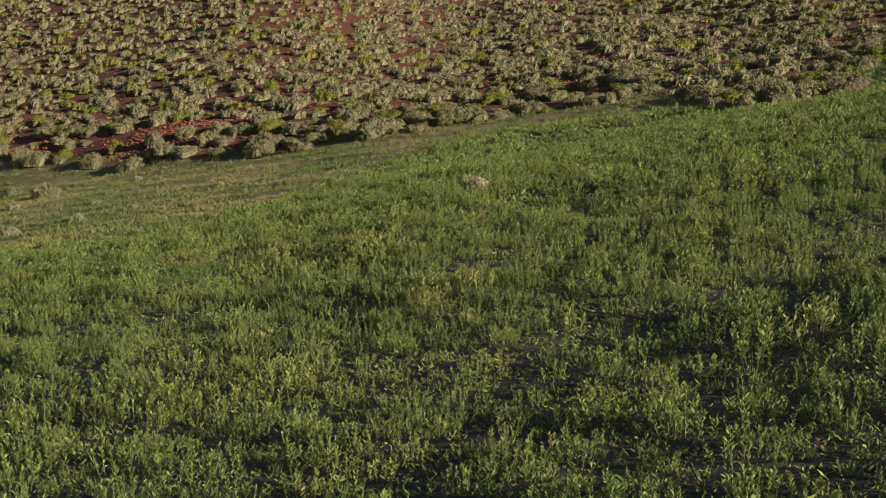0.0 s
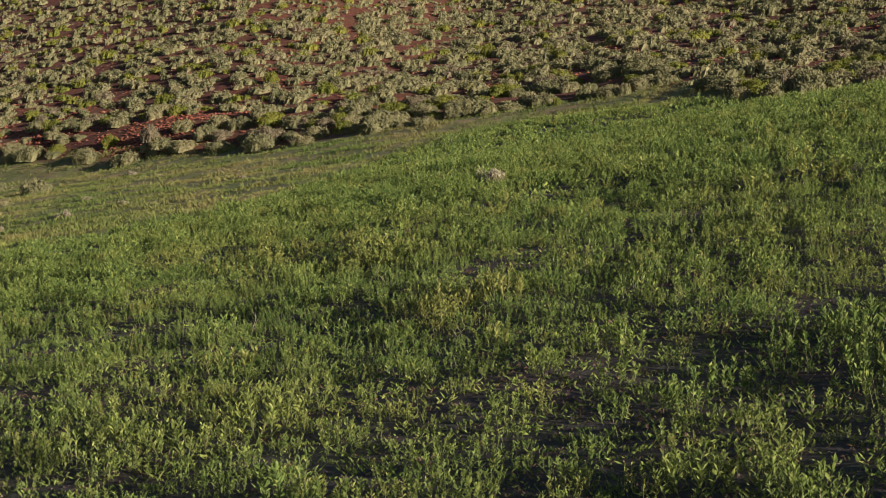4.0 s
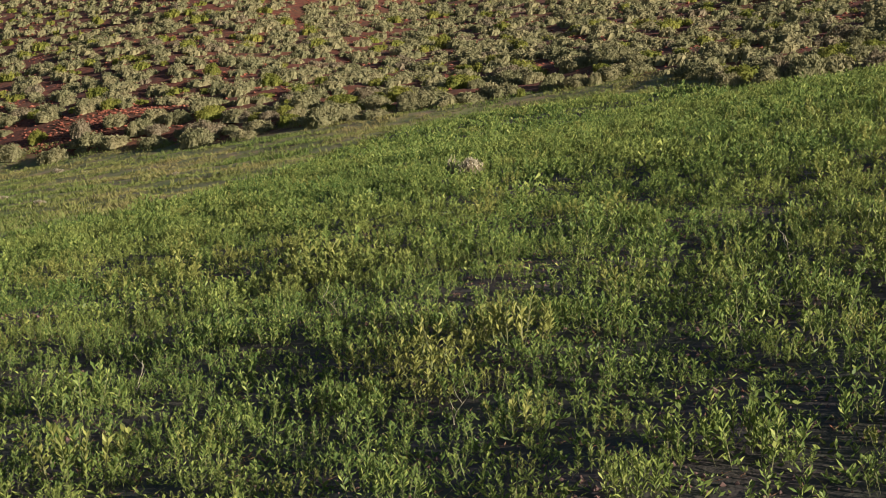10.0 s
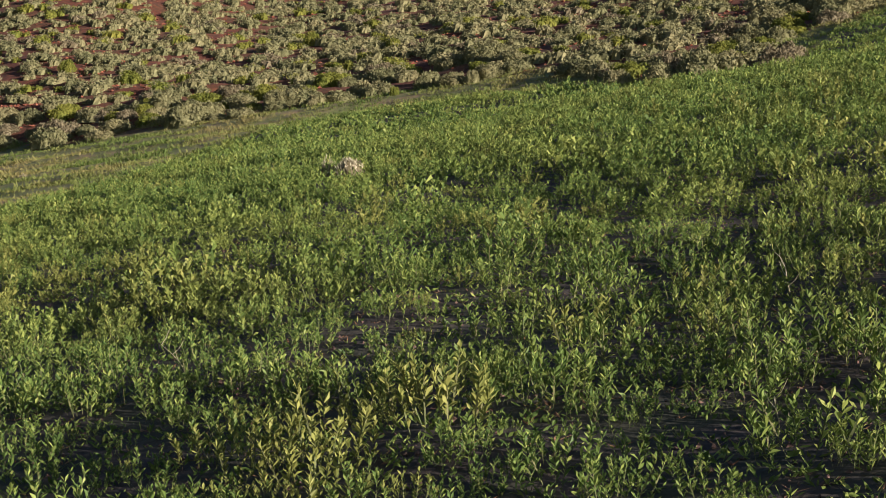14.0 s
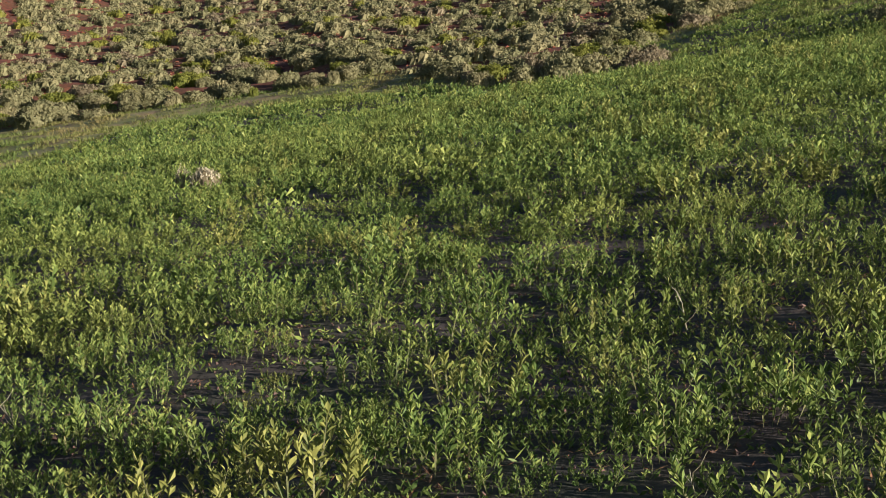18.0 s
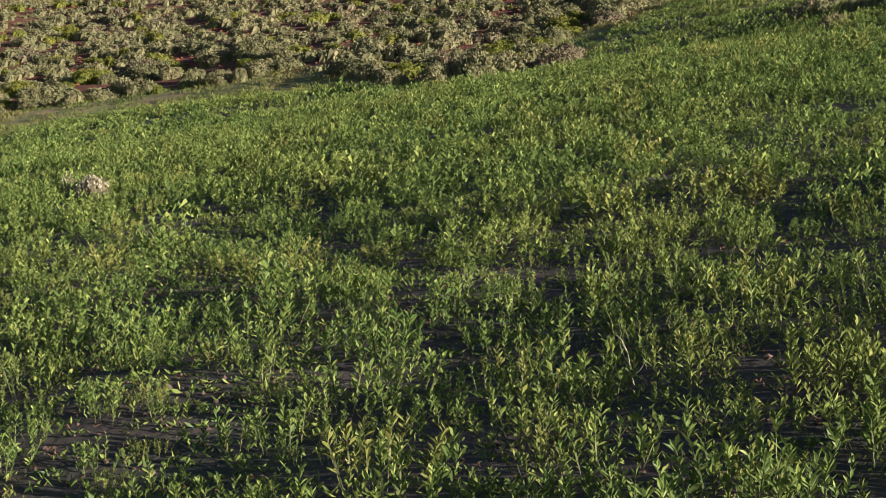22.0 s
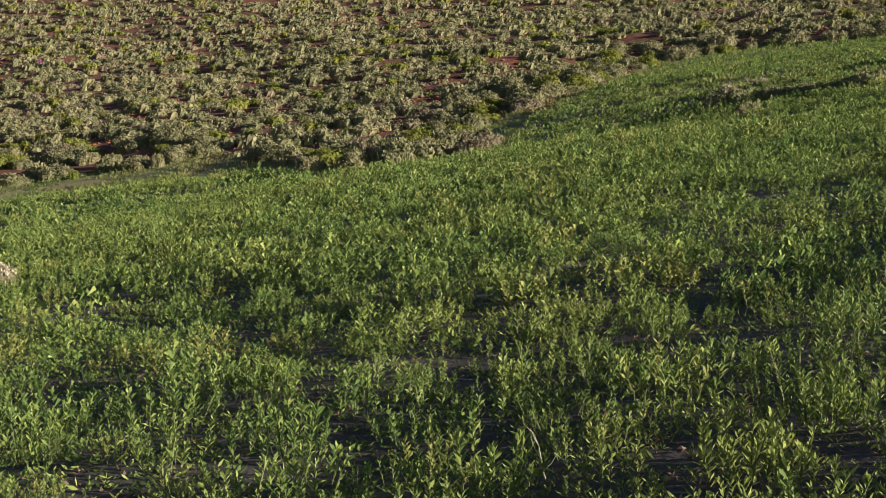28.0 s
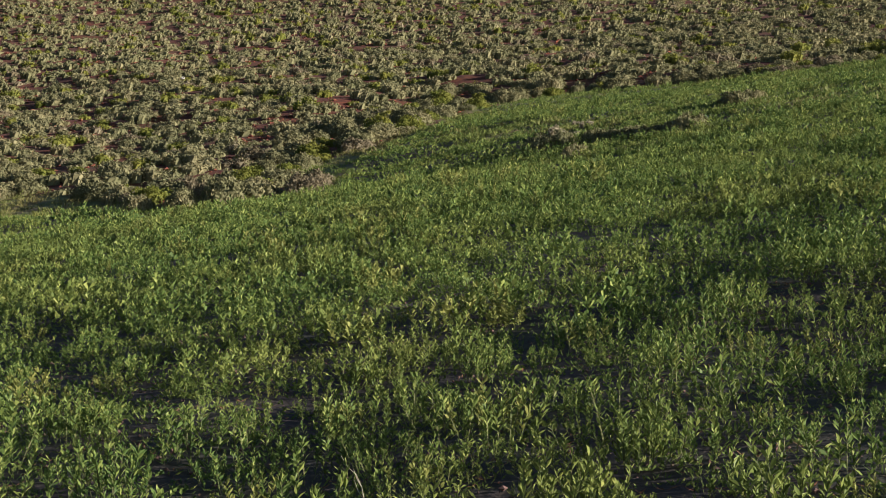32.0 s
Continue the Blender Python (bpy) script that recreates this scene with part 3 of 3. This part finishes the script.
SAGE_MIDDLE = ((0.4, 101.5, 1.5, 0.75), (2.4, 99.8, 1.2, 0.9), (3.6, 100.6, 2.1, 0.9), (8.1, 100.4, 1.2, 1.05), (9.7, 99.6, 1.2, 0.75), (9.2, 97.3, 1.6, 0.8),
               (10.1, 96.4, 0.8, 0.95), (14.2, 84.0, 1.7, 1.0), (12.9, 75.8, 1.3, 0.9), (14.2, 74.7, 1.6, 1.0), (15.7, 74.4, 1.8, 1.45), (16.5, 76.2, 1.4, 1.1),
               (8.6, 101.7, 1.1, 0.85), (11.9, 99.2, 1.7, 0.85), (7.6, 104.7, 1.5, 0.9), (0.5, 102.6, 1.7, 1.15), (24.6, 67.2, 1.3, 0.8))
DRY_SPOTS = ((-21.5, 120.4, 1.7, 1.3), (-15.7, 115.2, 1.8, 0.8), (-11.8, 109.6, 2.5, 1.3), (18.5, 73.7, 1.9, 1.15), (15.0, 75.8, 1.3, 1.2), (19.6, 75.6, 1.5, 0.9), (25.6, 69.0, 1.2, 0.7))
RABBIT_SPOTS = ((-25.1, 123.5, 1.9, 1.05), (-31.8, 134.1, 2.2, 1.2), (6.3, 97.8, 0.55, 0.7), (8.3, 122.3, 1.25, 1.0), (3.4, 135.3, 1.6, 1.3),
                (-22.6, 133.0, 2.2, 1.3), (-9.0, 123.4, 1.7, 1.2), (-13.9, 131.3, 1.4, 1.1))
LOW_SPOTS = ((25.1, 66.7, 1.3, 0.8), (25.6, 65.1, 1.2, 0.7), (25.9, 64.5, 1.2, 0.65), (26.2, 63.9, 1.2, 0.62), (26.4, 63.4, 1.2, 0.65), (26.7, 62.9, 1.1, 0.65),
             (26.9, 62.4, 1.1, 0.7), (27.3, 62.2, 1.3, 0.9), (27.8, 62.6, 1.0, 0.6), (22.7, 61.3, 1.1, 0.65), (33.7, 69.2, 1.3, 0.7), (34.6, 69.4, 1.0, 0.6))


def build_brush():
    r = np.random.default_rng(51)
    edge = "sagebrush at the field's edge"
    models = [shrub("sagebrush", SAGE_LEAF, r, 12, 210, 0.095, "rounded grey-green sagebrush on red stony soil", "shrub", edge, 0.75) for _ in range(7)]
    models += [shrub("sagebrush", DRY_SAGE, r, 11, 200, 0.095, "half-dry tan sagebrush on red stony soil", "shrub", edge, 0.75) for _ in range(2)]
    models += [shrub("rabbitbrush", RABBIT_LEAF, r, 10, 190, 0.095, "yellow-green rabbitbrush on red stony soil", "shrub", "rabbitbrush on the slope", 0.65) for _ in range(3)]
    used = set()

    def stand(k, x, y, wide, high):
        m = Matrix.Translation((x, y, float(land(x, y)) - 0.10)) @ Euler((0, 0, r.uniform(0, 6.283))).to_matrix().to_4x4() @ Matrix.Diagonal((wide / 1.45, wide / 1.45, high / 0.95, 1))
        if k in used:
            copy_thing(models[k], m @ Matrix.Diagonal((*[1 / c for c in models[k].scale], 1)))
        else:
            models[k].matrix_basis = m
            used.add(k)

    taken = []
    for spots, kinds in ((SAGE_LEFT, range(7)), (SAGE_MIDDLE, range(7)), (DRY_SPOTS, (7, 8)), (RABBIT_SPOTS, (9, 10, 11)), (LOW_SPOTS, range(7))):
        for x, y, wide, high in spots:
            stand(int(r.choice(list(kinds))), x, y, wide, high)
            taken.append((x, y, wide))
    taken = np.array(taken)

    def free(x, y, gap):
        d = np.hypot(x[:, None] - taken[None, :, 0], y[:, None] - taken[None, :, 1])
        return (d > gap + 0.3 * taken[None, :, 2]).all(1)

    def near(x, y, rr):
        back = y - brush_from(x)
        return in_reach(x, y, 2) & (back > 0.3) & (back < 14) & (rr.uniform(size=len(x)) < 0.80 - 0.75 * red_patch(x, y)) & free(x, y, 0.7)
    p = spread_points(-45, 62, 64, 170, 1.7, near, 61)
    p = p[np.argsort(p[:, 1] - brush_from(p[:, 0]))][:300 - len(taken)]
    last = float(np.max(p[:, 1] - brush_from(p[:, 0])))
    for x, y in p:
        k = int(r.choice(12, p=[0.096] * 7 + [0.06] * 2 + [0.208 / 3] * 3))
        wide = r.uniform(1.1, 2.3)
        stand(k, x, y, wide, wide * r.uniform(0.40, 0.58))
    # the rest of the slope
    far_r = np.random.default_rng(52)

    def far(x, y, rr):
        back = y - brush_from(x)
        dense = 1.12 + 0.32 * waves(x, y, 71, 16, 3)
        return in_reach(x, y, 3) & ((back > last) | ((x > 61) & (back > 0.4))) & (y < 294 - 0.0055 * np.clip(x, 0, 200) ** 2) & (rr.uniform(size=len(x)) < dense - 0.6 * red_patch(x, y)) & free(x, y, 0.6)
    q = spread_points(-110, 190, 76, 290, 1.66, far, 62)
    at = np.column_stack([q, land(q[:, 0], q[:, 1]) - 0.10])
    chunks, index = [], []
    pick = far_r.choice(14, len(q), p=[0.09] * 9 + [0.03] * 2 + [0.13 / 3] * 3)
    for j in range(14):
        here = at[pick == j]
        close = here[:, 1] < 165
        for some, lumps, tufts, size, ring in ((here[close], 6, 46, 0.135, (6, 2)), (here[~close], 5, 14, 0.18, (5, 2))):
            leaf, tw, core = sage_template(far_r, lumps, tufts, size, 0.75, *ring)
            both = np.concatenate([leaf, core])
            kinds = np.full(len(both), 0 if j < 9 else 1 if j < 11 else 2)
            n = len(some)
            s = far_r.uniform(0.70, 1.50, n)
            chunks.append(scatter(both, some, far_r.uniform(0, 6.283, n), s, far_r.uniform(0.48, 0.78, n)))
            index.append(np.tile(kinds, n))
    # low growth between the shrubs
    def low(x, y, rr):
        back = y - brush_from(x)
        return in_reach(x, y, 2) & (back > 0.5) & (y < 240) & (rr.uniform(size=len(x)) < 0.20 + 0.30 * waves(x, y, 73, 10, 3) - 0.45 * red_patch(x, y))
    q = spread_points(-90, 120, 66, 240, 1.5, low, 63)
    at = np.column_stack([q, land(q[:, 0], q[:, 1]) - 0.02])
    pick = far_r.choice(6, len(q))
    for j in range(6):
        here = at[pick == j]
        leaf, tw, core = sage_template(far_r, 3, 10, 0.22, 0.9)
        chunks.append(scatter(leaf, here, far_r.uniform(0, 6.283, len(here)), far_r.uniform(0.25, 0.6, len(here)), far_r.uniform(0.5, 0.9, len(here))))
        index.append(np.full(len(here) * len(leaf), (0, 2, 1, 2, 2, 1)[j]))
    me = quads_mesh("hillside_brush", np.concatenate(chunks), [SAGE_LEAF, DRY_SAGE, RABBIT_LEAF], np.concatenate(index))
    tagged(new("hillside_brush", me), "grey-green sagebrush scattered over the red slope", "shrubs", kind="stuff")


build_brush()


# ---- stones of the red slope ----
def build_stones():
    def keep(x, y, rr):
        back = y - brush_from(x)
        some = np.clip(0.10 + 0.35 * waves(x, y, 92, 9, 3), 0.02, 1) * ease((230 - y) / 60)
        return in_reach(x, y, 2) & (back > 0.6) & (y < 230) & (rr.uniform(size=len(x)) < some * 0.45 + 1.1 * red_patch(x, y))
    stones("loose_stones", spread_points(-75, 80, 70, 230, 0.29, keep, 93), 0.10, 0.23, STONE, "loose angular red-brown stones on the slope", "stones", 0.45)


build_stones()


# ---- single things in the field and on the margin ----
def dry_tuft(x, y, wide, high, name="dry_tuft", label="tuft of pale dry grass on the field margin", category="grass tuft", group="dry tufts", tufts=42):
    r = np.random.default_rng(int(abs(x * 31 + y * 17)))
    leaves, twigs, core = sage_template(r, 7, tufts * 2, 0.085, 0.6)
    base = tagged(new(name), label, category, group)
    tagged(part("straw", quads_mesh("straw", leaves, [STRAW]), base), kind="stuff")
    tagged(part("stubble", quads_mesh("stubble", core, [DRY_SAGE]), base, "matted straw at the base"), kind="stuff")
    base.location, base.scale = (x, y, float(land(x, y)) - 0.02), (wide / 1.15, wide / 1.15, high)


for spot in ((-17.4, 76.4, 0.9, 0.42), (-20.9, 110.0, 1.0, 0.5), (-14.9, 77.2, 0.65, 0.3), (-20.4, 75.9, 1.1, 0.5), (-19.0, 88.3, 0.8, 0.32),
             (-17.0, 98.2, 0.45, 0.3), (-10.2, 83.4, 0.35, 0.25)):
    dry_tuft(*spot)
for spot in ((28.2, 73.0, 0.8, 0.5), (30.6, 75.7, 0.6, 0.4), (29.6, 73.0, 0.7, 0.4), (28.0, 71.0, 0.9, 0.35)):
    dry_tuft(*spot, label="pale dry bush on the bare strip in the field", category="dry bush", group="dry bushes")
dry_tuft(1.02, 44.2, 0.58, 0.62, "dead_bush", "bleached dead bush standing in the green crop", "dead bush", "", 60)
dry_tuft(0.66, 44.5, 0.40, 0.50, "dead_bush", "bleached dead bush standing in the green crop", "dead bush", "", 40)


# ---- marks on the far slope ----
def build_marks():
    r = np.random.default_rng(14)
    bloom = leaf_material("magenta bloom", [(0.0, (0.45, 0.03, 0.30)), (1.0, (0.75, 0.10, 0.55))], [(0.3, (0.5, 0.05, 0.35)), (0.7, (0.7, 0.12, 0.5))], 0.4, 0.4, 0.2)
    leaves, _, _ = sage_template(r, 5, 40, 0.16, 0.6, 8, 3)
    ob = tagged(new("flower_mound", quads_mesh("flower_mound", leaves, [bloom])), kind="stuff", label="bright magenta flowering mound among grey sagebrush", category="flowering plant")
    ob.location, ob.scale = (9.3, 174.5, float(land(9.3, 174.5)) + 0.15), (0.65, 0.65, 0.55)
    pale = solid_material("pale stone", [(0.3, (0.38, 0.36, 0.32)), (0.7, (0.55, 0.52, 0.47))], 0.2, 0.85, 0.4, 0.03)
    for x, y, size in ((33.4, 184.3, 0.24), (34.8, 155.6, 0.22)):
        bm = bmesh.new()
        bmesh.ops.create_icosphere(bm, subdivisions=2, radius=size)
        for v in bm.verts:
            v.co *= 1 + 0.28 * noise.noise(v.co * 3 + Vector((x, y, 0)))
            v.co.z *= 0.65
        me = bpy.data.meshes.new("boulder")
        bm.to_mesh(me)
        bm.free()
        me.materials.append(pale)
        tagged(new("boulder", me), "small whitish boulder between sagebrush on the slope", "boulder", "pale boulders").location = (x, y, float(land(x, y)) + size * 0.5)


build_marks()


# ---- dead stalks standing in the crop ----
def dead_stalk(x, y, high, lean, turn):
    r = np.random.default_rng(int(x * 40 + y * 7) + 900)
    bm = bmesh.new()
    spots = [Vector((lean * high * f * f, 0.02 * math.sin(5 * f), high * f)) for f in (0, 0.25, 0.5, 0.75, 1.0)]
    twigs = [(spots, 0.006)]
    for k in range(5):
        a, root = r.uniform(0, 6.283), spots[1 + k % 4]
        twigs.append(([root, root + Vector((math.cos(a), math.sin(a), 0.9)) * 0.05, root + Vector((math.cos(a) * 1.3, math.sin(a) * 1.3, 1.6)) * 0.07], 0.003))
    for line, thick in twigs:
        rings = []
        for j, p in enumerate(line):
            w = thick * (1 - 0.6 * j / (len(line) - 1))
            rings.append([bm.verts.new(p + Vector((math.cos(i * 1.2566) * w, math.sin(i * 1.2566) * w, 0))) for i in range(5)])
        for lo, hi in zip(rings, rings[1:]):
            for i in range(5):
                bm.faces.new((lo[i], lo[(i + 1) % 5], hi[(i + 1) % 5], hi[i]))
    me = bpy.data.meshes.new("dead_stalk")
    bm.to_mesh(me)
    bm.free()
    me.materials.append(STRAW)
    ob = tagged(new("dead_stalk", me), "thin pale dead stalk leaning in the green crop", "plant stalk", "dead stalks", "stuff")
    ob.matrix_basis = pose(x, y, float(land(x, y)) - 0.02, 0, 0, turn)


for spot in ((-1.1, 28.6, 0.32, 0.6, 200), (-0.1, 23.7, 0.24, 0.5, 30), (3.5, 28.0, 0.28, 0.4, 120), (2.2, 24.4, 0.26, 0.5, 260), (-3.0, 27.2, 0.30, 0.3, 80)):
    dead_stalk(*spot)
